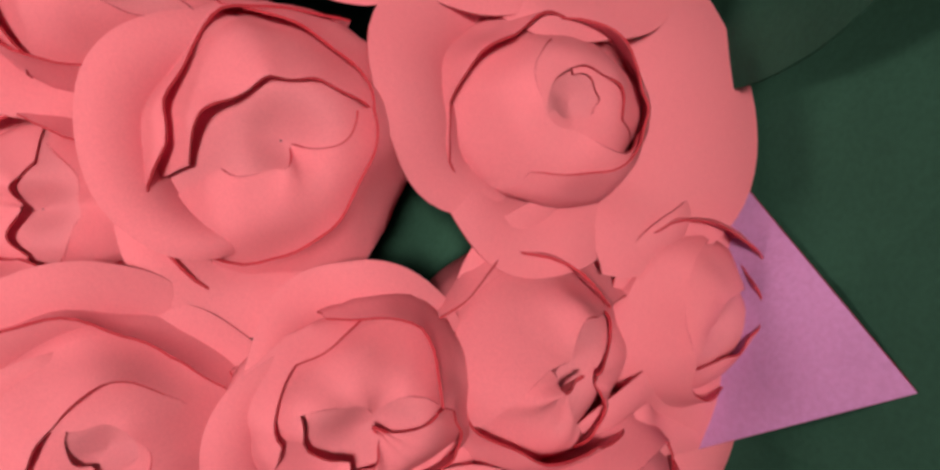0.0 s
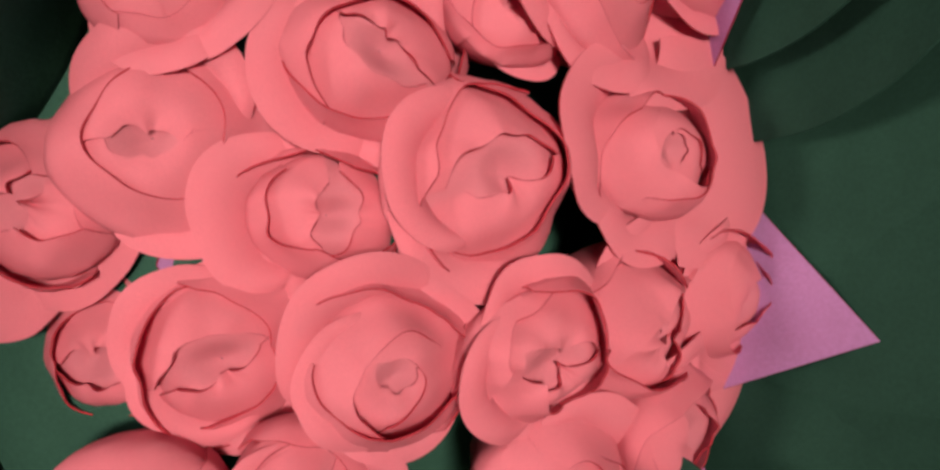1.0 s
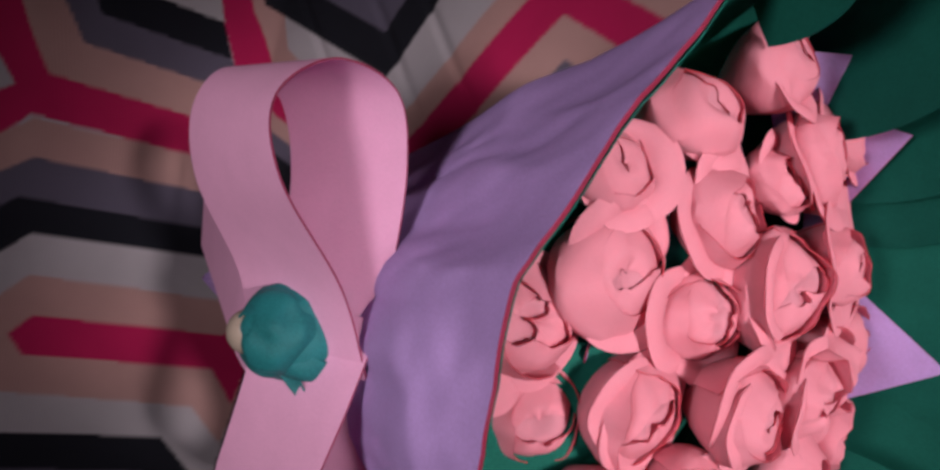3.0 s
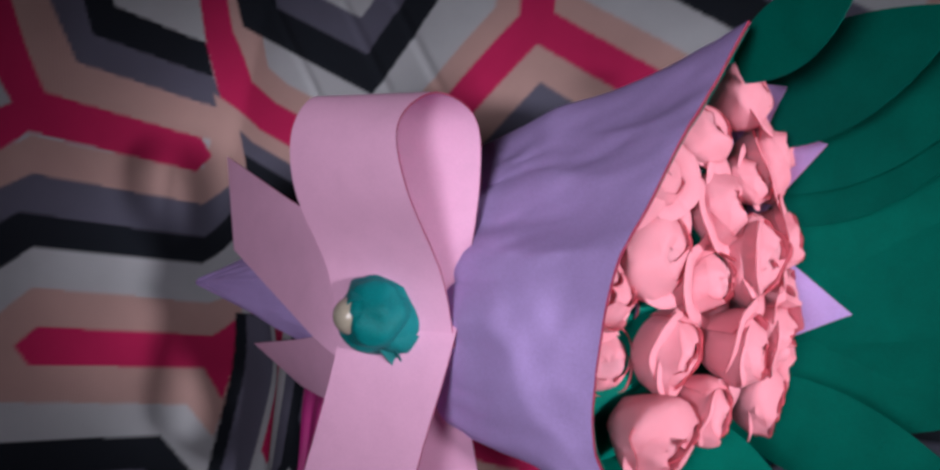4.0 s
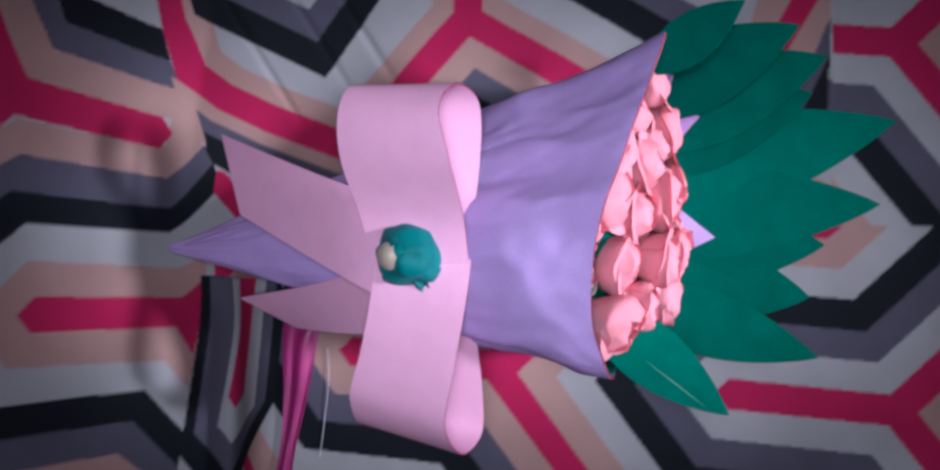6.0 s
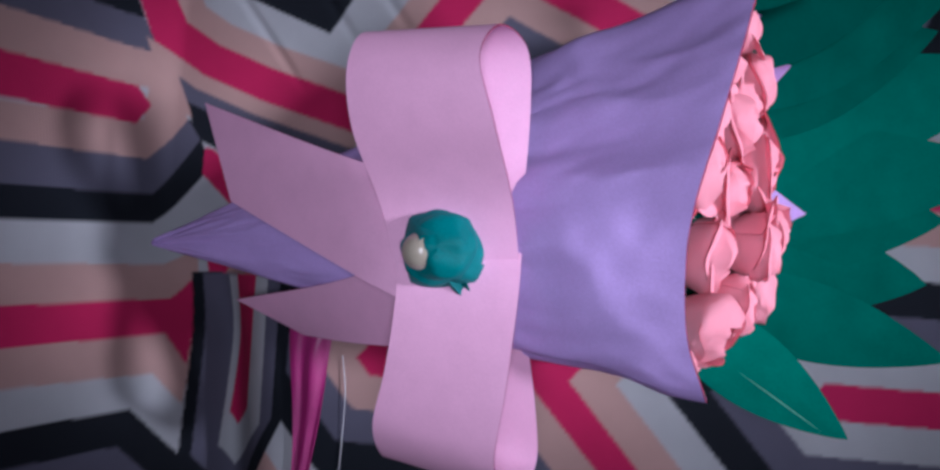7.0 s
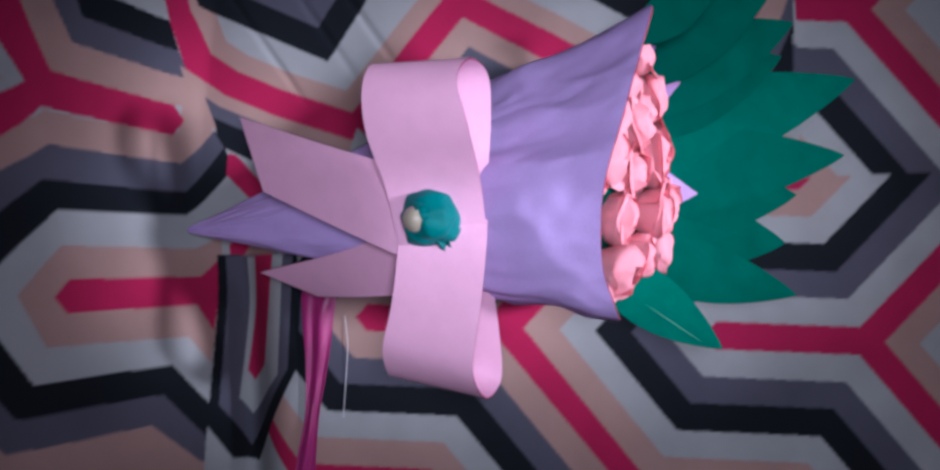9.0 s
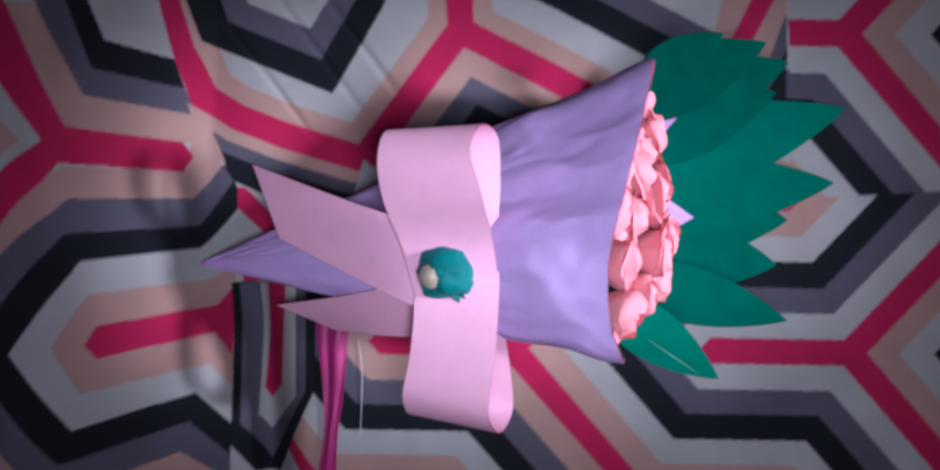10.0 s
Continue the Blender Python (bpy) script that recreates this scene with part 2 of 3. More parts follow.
dye("black", (-0.494, 0.097), (-0.441, 0.182), (-0.375, 0.180), (-0.340, 0.221), (-0.332, 0.200), (-0.375, 0.159), (-0.435, 0.159), (-0.470, 0.094))
dye("black", (-0.494, 0.097), (-0.470, 0.094), (-0.445, 0.025), (-0.386, 0.024), (-0.366, -0.018), (-0.368, -0.048), (-0.391, -0.001), (-0.452, 0.001))
dye("grey", (-0.526, 0.098), (-0.494, 0.097), (-0.452, 0.001), (-0.391, -0.001), (-0.368, -0.048), (-0.369, -0.073), (-0.397, -0.026), (-0.456, -0.023))
dye("peach", (-0.481, 0.046), (-0.526, 0.098), (-0.456, -0.023), (-0.397, -0.026), (-0.369, -0.073), (-0.370, -0.109), (-0.489, -0.046))
dye("peach", (-0.451, 0.093), (-0.434, 0.131), (-0.371, 0.128), (-0.351, 0.140), (-0.365, 0.020), (-0.377, 0.047), (-0.440, 0.052))
dye("peach", (-0.451, 0.356), (-0.437, 0.359), (-0.425, 0.293), (-0.367, 0.283), (-0.365, 0.256), (-0.379, 0.258), (-0.434, 0.267))
dye("grey", (-0.437, 0.359), (-0.446, 0.383), (-0.430, 0.388), (-0.425, 0.363), (-0.419, 0.317), (-0.373, 0.307), (-0.367, 0.283), (-0.425, 0.293))
dye("black", (-0.425, 0.363), (-0.430, 0.388), (-0.420, 0.392), (-0.414, 0.367), (-0.410, 0.339), (-0.377, 0.332), (-0.373, 0.307), (-0.419, 0.315))
dye("peach", (-0.519, 0.215), (-0.463, 0.274), (-0.454, 0.255), (-0.467, 0.238), (-0.522, 0.184))
dye("red", (-0.451, 0.356), (-0.434, 0.267), (-0.379, 0.258), (-0.373, 0.245), (-0.381, 0.231), (-0.440, 0.238), (-0.470, 0.189), (-0.526, 0.139), (-0.522, 0.179), (-0.467, 0.229), (-0.446, 0.256), (-0.460, 0.302), (-0.479, 0.357), (-0.490, 0.383), (-0.459, 0.382))
dye("red", (-0.437, 0.090), (-0.431, 0.104), (-0.369, 0.102), (-0.355, 0.119), (-0.363, 0.050), (-0.372, 0.076), (-0.432, 0.077))
dye("peach", (-0.373, 0.294), (-0.364, 0.288), (-0.347, 0.238), (-0.364, 0.243))
dye("black", (-0.357, 0.122), (-0.275, 0.120), (-0.272, 0.085), (-0.278, 0.015), (-0.331, -0.080), (-0.353, -0.075), (-0.368, -0.038))
dye("grey", (-0.351, 0.121), (-0.279, 0.120), (-0.287, 0.015), (-0.339, -0.066), (-0.361, -0.021))
dye("white", (-0.332, 0.119), (-0.289, 0.120), (-0.298, 0.009), (-0.337, -0.035), (-0.348, -0.018))
dye("red", (-0.322, 0.120), (-0.299, 0.121), (-0.317, 0.016), (-0.334, -0.002), (-0.341, 0.008))
dye("white", (-0.368, -0.039), (-0.352, -0.077), (-0.360, -0.098), (-0.371, -0.090))
dye("black", (-0.350, 0.236), (-0.308, 0.219), (-0.315, 0.207), (-0.340, 0.220))
dye("red", (-0.337, 0.215), (-0.329, 0.213), (-0.297, 0.176), (-0.316, 0.169), (-0.339, 0.195))
dye("peach", (0.130, 0.373), (0.187, 0.369), (0.184, 0.298), (0.110, 0.302))
dye("red", (0.159, 0.371), (0.181, 0.370), (0.144, 0.306), (0.124, 0.307))
dye("grey", (0.186, 0.348), (0.183, 0.270), (0.155, 0.271))
dye("black", (0.185, 0.314), (0.183, 0.261), (0.160, 0.261))
# ---- the cloth ----

def bedspread():
    xs = np.r_[np.arange(-0.95, -0.50, 0.010), np.arange(-0.50, -0.26, 0.0010), np.arange(-0.26, 0.40, 0.0020), np.arange(0.40, 0.76, 0.008)]
    ys = np.r_[np.arange(-0.55, -0.14, 0.008), np.arange(-0.14, 0.44, 0.0018), np.arange(0.44, 0.86, 0.008)]
    gx, gy = np.meshgrid(xs, ys)
    gz = ground_height(gx, gy)
    n, m = gx.shape
    col = np.zeros((n, m, 4))
    wx, wy = np.gradient(xs)[None, :], np.gradient(ys)[:, None]
    for dx, dy in ((-0.3, -0.3), (0.3, -0.3), (-0.3, 0.3), (0.3, 0.3)):
        px, py = gx + dx * wx, gy + dy * wy
        one = np.empty((n, m, 4))
        one[:] = (*COLOURS["white"], 1)
        for colour, poly, box in STROKES:
            hit = in_polygon(px, py, poly)
            if box:
                hit &= (py > box[0]) & (py <= box[1]) & (px > box[2])
            one[hit] = (*COLOURS[colour], 1)
        col += one / 4
    verts = np.stack([gx, gy, gz], -1).reshape(-1, 3)
    i = np.arange(n * m).reshape(n, m)
    faces = np.stack([i[:-1, :-1], i[:-1, 1:], i[1:, 1:], i[1:, :-1]], -1).reshape(-1, 4)
    me = bpy.data.meshes.new("bedspread")
    me.vertices.add(len(verts))
    me.vertices.foreach_set("co", verts.ravel())
    me.loops.add(faces.size)
    me.loops.foreach_set("vertex_index", faces.ravel())
    me.polygons.add(len(faces))
    me.polygons.foreach_set("loop_start", np.arange(0, faces.size, 4))
    me.update()
    me.polygons.foreach_set("use_smooth", [True] * len(faces))
    at = me.color_attributes.new("print", "FLOAT_COLOR", "POINT")
    at.data.foreach_set("color", col.ravel())
    me.materials.append(PRINT)
    return tagged(new("bedspread", me), "cotton bedspread with red, black, grey, white and peach hexagon print", "bedspread", kind="structure")


bedspread()


# ---- the bouquet ----
bouquet = tagged(new("bouquet_wrap"), "purple paper cone wrapped around pink paper roses", "bouquet wrap")
APEX = Vector((-0.377, 0.144, 0.012))


def curve_points(points, steps=8):
    """A smooth line through points (Catmull-Rom)."""
    p = [np.array(q, float) for q in points]
    p = [2 * p[0] - p[1]] + p + [2 * p[-1] - p[-2]]
    made = []
    for a, b, c, d in zip(p, p[1:], p[2:], p[3:]):
        for k in np.linspace(0, 1, steps, endpoint=False):
            made.append(0.5 * (2 * b + (c - a) * k + (2 * a - 5 * b + 4 * c - d) * k * k + (3 * b - a - 3 * c + d) * k**3))
    made.append(p[-2])
    return made


RIM = curve_points([(0.035, 0.16, 0.008), (0.020, 0.100, 0.012), (0.008, 0.066, 0.045), (0.000, 0.056, 0.100), (-0.006, 0.060, 0.147), (-0.013, 0.070, 0.174), (-0.023, 0.098, 0.190),
                    (-0.023, 0.135, 0.193), (-0.018, 0.167, 0.197), (-0.008, 0.194, 0.190), (0.004, 0.228, 0.180), (0.013, 0.250, 0.165), (0.026, 0.287, 0.145), (0.020, 0.286, 0.105), (0.028, 0.272, 0.048), (0.036, 0.240, 0.012), (0.036, 0.17, 0.009)], 12)
rows = []
for i in range(81):
    k = 0.02 + 0.98 * i / 80
    row = []
    for j, q in enumerate(RIM):
        q = Vector(q)
        p = APEX.lerp(q, k)
        out_way = Vector((0, q.y - 0.173, q.z - 0.10)).normalized()
        a = 7.0 * j / len(RIM)
        w = 0.006 * k * noise.noise((4 * k, 1.1 * a, 1.7)) - 0.008 * abs(noise.noise((5 * k + 0.8 * a, 1.2 * a - 2 * k, 4.2))) + 0.0022 * abs(noise.noise((9 * k - 2 * a, 2.2 * a + 3 * k, 9))) + 0.0008 * abs(noise.noise((24 * k + 3 * a, 6 * a - 8 * k, 2)))
        w += 0.0035 * smooth01(0.5, 0.68, k) * (1 - smooth01(0.7, 0.97, k)) * abs(math.sin(5.5 * a + 3 * noise.noise((2 * k, a, 6)))) ** 0.7
        row.append(p + out_way * w * (0.3 + 0.7 * k))
    rows.append(row)
part("front_sheet", sheet(rows, 0.0016), PURPLE, bouquet, "crinkled purple paper cone")
inside = Vector((0.0, 0.173, 0.10))
rows = [[p + Vector((0, inside.y - p.y, inside.z - p.z)).normalized() * 0.0032 for p in row] for row in rows[56:81:2]]
part("lining", sheet(rows, 0.0006), GREEN, bouquet, "green paper lining inside the cone")


def rose_surface(s, a):
    """The shape under a rose's petals: from the stem (s = 0) over the shoulder to the sunken middle (s = 1); point and normal."""
    if s < 0.5:
        k = s / 0.5
        r, z, nr, nz = 0.40 + 0.60 * math.sin(k * math.pi / 2), -1.5 + 1.2 * k, 1.0, 0.25 * k
    else:
        k = (s - 0.5) / 0.5
        r, z = 1.0 - k, -0.30 + 0.46 * math.sin(min(1.0, k / 0.62) * math.pi / 2) - 0.16 * float(smooth01(0.6, 1.0, k))
        nr, nz = 0.9 * (1 - k), 0.35 + 0.65 * k
    way = Vector((math.cos(a), math.sin(a), 0))
    return way * r + Vector((0, 0, z)), way * nr + Vector((0, 0, nz))


def rose(kind, seed, outer):
    """A paper rose of unit size that looks along z: petals lapped round a folded heart, wider petals that stand off (angle, reach, height)."""
    rnd = random.Random(seed)
    ob = new("paper_rose")
    squash = rnd.uniform(0.84, 1.0)
    lean = rnd.uniform(0, 6.28)
    ox, oy = 0.13 * math.cos(lean), 0.13 * math.sin(lean)

    def bent(p):
        """Hand-made unevenness shared by all petals of the rose."""
        up = float(smooth01(-1.2, 0.3, p.z))
        w = 0.14 * noise.noise(p * 1.2 + Vector((seed, 0, 0))) * up
        c = 0.05 * noise.noise(p * 3.1 + Vector((0, 0, seed))) * up
        return Vector(((p.x * (1 + w + c) + ox * up), (p.y * (1 + w - c) + oy * up) * squash, p.z + 0.16 * up * (p.x * math.cos(lean) + p.y * math.sin(lean)) + 0.12 * noise.noise(p * 1.5 + Vector((0, seed, 0)))))

    def lap(name, a0, span, edge, drop, off, lift, cols=41, rows_n=19, point=0.0):
        """A petal that follows the heart up to its edge, tucked under at one side and lifted at the lip."""
        rows = []
        for i in range(rows_n):
            v = i / (rows_n - 1)
            row = []
            for c in range(cols):
                u = 2 * c / (cols - 1) - 1
                top = edge - drop * abs(u) ** 2.0 + point * max(0, 1 - 2.2 * abs(u - 0.15)) + 0.05 * noise.noise((2.2 * u, seed, a0))
                s = max(0.02, top) * v
                a = a0 + u * span / 2
                p, n = rose_surface(s, a)
                o = off * (0.75 + 0.45 * u) + lift * v**6 * (1 - 0.5 * u * u) * (1 + 0.8 * noise.noise((2.5 * u, a0, seed)))
                row.append(bent(p + n * o))
            rows.append(row)
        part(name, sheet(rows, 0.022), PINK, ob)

    # the folded heart
    rows = []
    for i in range(1, 27):
        row = []
        for j in range(44):
            a = 2 * math.pi * j / 44
            q = rose_surface(min(i / 26, 0.996), a)[0]
            fold = 0.11 * float(smooth01(0.45, 0.95, i / 26)) * math.sin(2 * a + 5 * i / 26 + seed) * (1 - i / 26) * 2.2
            row.append(bent(q * 0.98 + Vector((0, 0, fold))))
        rows.append(row)
    part("heart", sheet(rows, 0.0, True), PINK, ob)

    turn = rnd.uniform(0, 6.28)
    if kind == "bud":
        lap("inner_petal", turn + 4.2, 3.6, 0.99, 0.14, 0.07, 0.05)
        lap("inner_petal", turn + 1.2, 3.2, 0.90, 0.10, 0.09, 0.05)
        lap("petal", turn, 4.2, 0.74, 0.12, 0.12, 0.05)
        lap("petal", turn + 2.9, 3.8, 0.66, 0.12, 0.15, 0.06)
    elif kind == "cup":
        lap("inner_petal", turn + 0.6, 3.0, 0.92, 0.16, 0.04, 0.14, point=0.04)
        lap("inner_petal", turn + 3.6, 3.2, 0.83, 0.14, 0.08, 0.16)
        lap("petal", turn + 1.7, 4.0, 0.70, 0.14, 0.13, 0.16, point=0.05)
        lap("petal", turn + 4.7, 3.8, 0.62, 0.14, 0.18, 0.20, point=0.05)
    elif kind == "spiral":
        for i, (e, sp) in enumerate(((0.93, 4.6), (0.86, 4.4), (0.78, 4.2), (0.70, 4.0), (0.61, 3.7))):
            lap("inner_petal" if i < 3 else "petal", turn + 2.2 * i, sp, e, 0.08 + 0.015 * i, 0.03 + 0.04 * i, 0.10 + 0.03 * i, point=0.03 * (i > 1))
    else:
        for i, (e, sp) in enumerate(((0.94, 2.2), (0.86, 2.6), (0.80, 2.6), (0.71, 3.2), (0.63, 3.6))):
            lap("inner_petal" if i < 3 else "petal", turn + 2.45 * i + rnd.uniform(-0.3, 0.3), sp, e, 0.16, 0.04 + 0.04 * i, rnd.uniform(0.14, 0.26), point=rnd.uniform(0.05, 0.12))
    # wider petals behind
    for angle, far, up, *wide in outer:
        a0, span = radians(angle), wide[0] if wide else rnd.uniform(2.5, 3.1)
        rows = []
        for i in range(15):
            v = i / 14
            row = []
            for c in range(37):
                u = 2 * c / 36 - 1
                a = a0 + u * span / 2
                brim = far * (1 - 0.38 * abs(u) ** 1.8) * (1 + 0.09 * noise.noise((2.2 * u, seed, angle)))
                r = 0.40 + (brim - 0.40) * (0.35 * v + 0.65 * v**1.8)
                z = -1.5 + (1.5 + up - 0.25 * abs(u) ** 2.4 + 0.16 * noise.noise((1.8 * u, angle, seed + 2))) * math.sin(1.80 * v)
                row.append(Vector((r * math.cos(a), r * math.sin(a), z)))
            rows.append(row)
        part("outer_petal", sheet(rows, 0.022), PINK, ob)
    return tagged(ob, "pink folded paper rose in the purple paper cone", "paper rose", "roses in the bouquet")


# the roses: middle of the face, radius, kind of folding, wider petals (angle round the stem, reach, height)
ROSES = [
    (-0.003, 0.216, 0.158, 0.0155, "bud", ((0, 1.65, 0.0), (275, 1.45, -0.2))),
    (0.001, 0.179, 0.152, 0.0215, "bud", ((95, 1.4, 0.1), (300, 1.25, -0.2))),
    (-0.025, 0.163, 0.172, 0.0175, "crumpled", ((30, 1.35, -0.2), (295, 1.6, -0.4), (250, 2.1, -0.3, 1.2))),
    (-0.026, 0.128, 0.151, 0.0160, "cup", ((265, 1.6, -0.1), (20, 1.3, -0.2))),
    (0.020, 0.168, 0.121, 0.0165, "cup", ((55, 1.75, -0.1), (170, 1.75, -0.1), (318, 1.7, -0.2))),
    (0.009, 0.133, 0.131, 0.0190, "cup", ((150, 1.45, 0.0), (70, 1.3, -0.2), (280, 1.3, -0.2), (210, 1.25, 0.05))),
    (0.026, 0.208, 0.114, 0.0190, "cup", ((200, 1.65, -0.2), (105, 1.5, -0.1), (300, 1.4, -0.3))),
    (0.043, 0.184, 0.093, 0.0200, "cup", ((262, 1.45, -0.15), (170, 1.3, 0.05))),
    (0.056, 0.200, 0.050, 0.0172, "spiral", ((8, 2.9, -0.05), (165, 1.9, -0.2), (275, 1.7, -0.3))),
    (0.046, 0.240, 0.065, 0.0195, "spiral", ((0, 2.2, -0.05), (275, 1.5, -0.2), (120, 1.4, -0.2), (190, 1.6, -0.3))),
    (0.053, 0.155, 0.037, 0.0215, "crumpled", ((95, 1.4, -0.1), (250, 1.35, -0.2), (340, 1.5, -0.1))),
    (0.040, 0.138, 0.106, 0.0185, "spiral", ((130, 1.55, -0.1), (20, 1.25, -0.2), (270, 1.3, -0.3), (190, 1.25, 0.05))),
    (0.052, 0.143, 0.074, 0.0180, "crumpled", ((85, 1.45, -0.1), (300, 1.3, -0.2), (185, 1.3, 0.05))),
    (0.058, 0.164, 0.011, 0.0170, "cup", ((350, 2.2, -0.1), (285, 1.6, -0.2), (80, 1.5, -0.2))),
    (0.034, 0.270, 0.096, 0.0175, "bud", ((300, 1.4, -0.2),)),
    (0.012, 0.246, 0.126, 0.0200, "bud", ((320, 1.35, -0.2),)),
    (0.004, 0.092, 0.143, 0.0185, "crumpled", ((240, 1.35, -0.2), (330, 1.5, -0.1))),
    (0.025, 0.106, 0.115, 0.0155, "cup", ((0, 1.5, -0.1), (180, 1.3, 0.05))),
    (0.050, 0.112, 0.058, 0.0185, "spiral", ((10, 1.6, -0.1), (250, 1.5, -0.2))),
    (0.055, 0.128, 0.019, 0.0180, "cup", ((20, 1.9, -0.1), (300, 1.5, -0.2))),
    (0.034, 0.227, 0.089, 0.0125, "cup", ((100, 1.5, -0.1), (330, 1.6, -0.2))),
    (0.046, 0.260, 0.038, 0.0175, "cup", ((30, 1.6, -0.1), (280, 1.5, -0.2), (180, 1.4, -0.3))),
]
ROOT = Vector((-0.17, 0.17, 0.045))
SIDE = Vector((0.75, 0.14, -0.65))
for n, (x, y, z, r, kind, outer) in enumerate(ROSES):
    p = Vector((x, y, z))
    way = (p - ROOT).normalized()
    across = (SIDE - way * SIDE.dot(way)).normalized()
    frame3 = Matrix((across, way.cross(across), way)).transposed().to_4x4()
    rose(kind, 7 * n + 3, outer).matrix_basis = Matrix.Translation(p - way * r * 0.12) @ frame3 @ Matrix.Scale(r, 4)


# ---- green paper leaves ----
def leaf(base, tip, width, fold=-0.05, droop=0.003):
    """A pointed paper leaf from its base to its tip, creased along the middle."""
    b, t = Vector(base), Vector(tip)
    way = t - b
    side = Vector((0, 0, 1)).cross(way).normalized()
    up = way.normalized().cross(side)
    up = up if up.z > 0 else -up
    rows = []
    for i in range(25):
        k = i / 24
        w = width * 0.5 * (math.sin(math.pi * min(1, 0.12 + 0.88 * k)) ** 0.8) * (1 - 0.25 * k)
        w = max(w, 0.0004)
        row = []
        for j in range(9):
            u = j / 4 - 1
            p = b + way * k + side * (u * w) + up * (abs(u) * w * fold - droop * math.sin(math.pi * k))
            p += up * 0.0008 * noise.noise(p * 60)
            row.append(p)
        rows.append(row)
    ob = part("paper_leaf", sheet(rows, 0.0006), GREEN)
    return tagged(ob, "green paper leaf with a pointed tip behind the roses", "paper leaf", "leaves round the bouquet")


LEAVES = [
    ((0.022, 0.276, 0.112), (0.070, 0.299, 0.170), 0.038), ((0.020, 0.266, 0.040), (0.1186, 0.2990, 0.123), 0.064),
    ((0.020, 0.250, 0.012), (0.1514, 0.2891, 0.083), 0.078), ((0.025, 0.232, 0.000), (0.148, 0.2672, 0.064), 0.074),
    ((0.00, 0.200, -0.009), (0.2215, 0.2525, 0.034), 0.092),
    ((0.00, 0.180, -0.017), (0.208, 0.187, 0.036), 0.086), ((0.00, 0.160, -0.024), (0.1715, 0.1555, 0.022), 0.092),
    ((0.00, 0.140, -0.020), (0.162, 0.114, 0.016), 0.088), ((0.02, 0.110, 0.020), (0.150, 0.071, 0.066), 0.058),
    ((-0.01, 0.100, 0.090), (0.0755, 0.035, 0.110), 0.050),
]
for base, tip, width in LEAVES:
    low_leaf = leaf(base, tip, width)
# pale strip that paints the highlight along the lowest leaf's crease
PALE = material("crease_highlight", (0.10, 0.30, 0.22), 0.6)
bm = sheet([[Vector((0.020, 0.070, 0.1045)).lerp(Vector((0.060, 0.040, 0.1150)), k / 10) + Vector((0.0, 0.0005 * j * math.sin(math.pi * k / 10), 0.0012)) for j in (-1, 0, 1)] for k in range(11)], 0.0004)
part("crease", bm, PALE, low_leaf, "pale painted highlight along the leaf's crease")

# green paper packed behind the flowers
middle = Vector((0.029, 0.173, 0.099))
rows = []
for i in range(1, 21):
    k = 0.925 * i / 20
    rows.append([middle.lerp(APEX.lerp(Vector(q), 0.905), k) + Vector((0.006 * noise.noise((4 * k * math.cos(0.035 * j), 4 * k * math.sin(0.035 * j), 2)), 0, 0)) for j, q in enumerate(RIM)])
filler = tagged(part("filler_paper", sheet(rows, 0.0008, True), GREEN), "crumpled green paper packed between the roses", "paper")

# purple points of the lining behind the roses
def lining_point(base_a, base_b, tip):
    a, b, t = Vector(base_a), Vector(base_b), Vector(tip)
    rows = []
    for i in range(13):
        k = i / 12
        l, r = a.lerp(t, k), b.lerp(t, k)
        rows.append([l.lerp(r, j / 6) + Vector((0, 0, 0.002 * math.sin(math.pi * j / 6) * (1 - k))) for j in range(7)])
    part("lining_point", sheet(rows, 0.0006), PURPLE, bouquet, "pointed purple paper edge")


for a, b, t in (((0.03, 0.130, -0.002), (0.03, 0.212, 0.000), (0.0915, 0.1615, 0.003)), ((0.03, 0.205, 0.012), (0.03, 0.272, 0.028), (0.0705, 0.254, 0.043)),
                ((0.02, 0.240, 0.040), (0.015, 0.284, 0.068), (0.061, 0.281, 0.058)), ((0.04, 0.060, 0.030), (0.04, 0.130, 0.006), (0.076, 0.100, 0.016))):
    lining_point(a, b, t)


# a fold of the purple paper that shows between the roses
rows = []
for i in range(13):
    k = i / 12
    row = []
    for j in range(9):
        u = j / 4 - 1
        row.append(Vector((-0.0178 - 0.006 + 0.010 * k - 0.004 * u * u, 0.153 + 0.013 * u * (1 - 0.5 * k), 0.1405 - 0.026 + 0.026 * k + 0.003 * math.sin(3 * u + 2 * k))))
    rows.append(row)
part("paper_fold", sheet(rows, 0.0006), PURPLE, bouquet, "fold of purple paper between the roses")


# ---- the bow ----
bow = tagged(new("ribbon_bow"), "pink paper ribbon bow tied across the purple cone", "bow")


def band(path, skew=0.0):
    """A strip that follows a path in the y-z plane; its width lies along x, one edge higher by the tilt."""
    rows = []
    for x, y, z, w, tilt in path:
        low = float(smooth01(0.10, 0.01, y))
        rows.append([(x + w * (j / 8 - 0.5), y + skew * low * (1 - j / 8), z + tilt * (j / 8 - 0.5)) for j in range(9)])
    return sheet(rows, 0.0009)


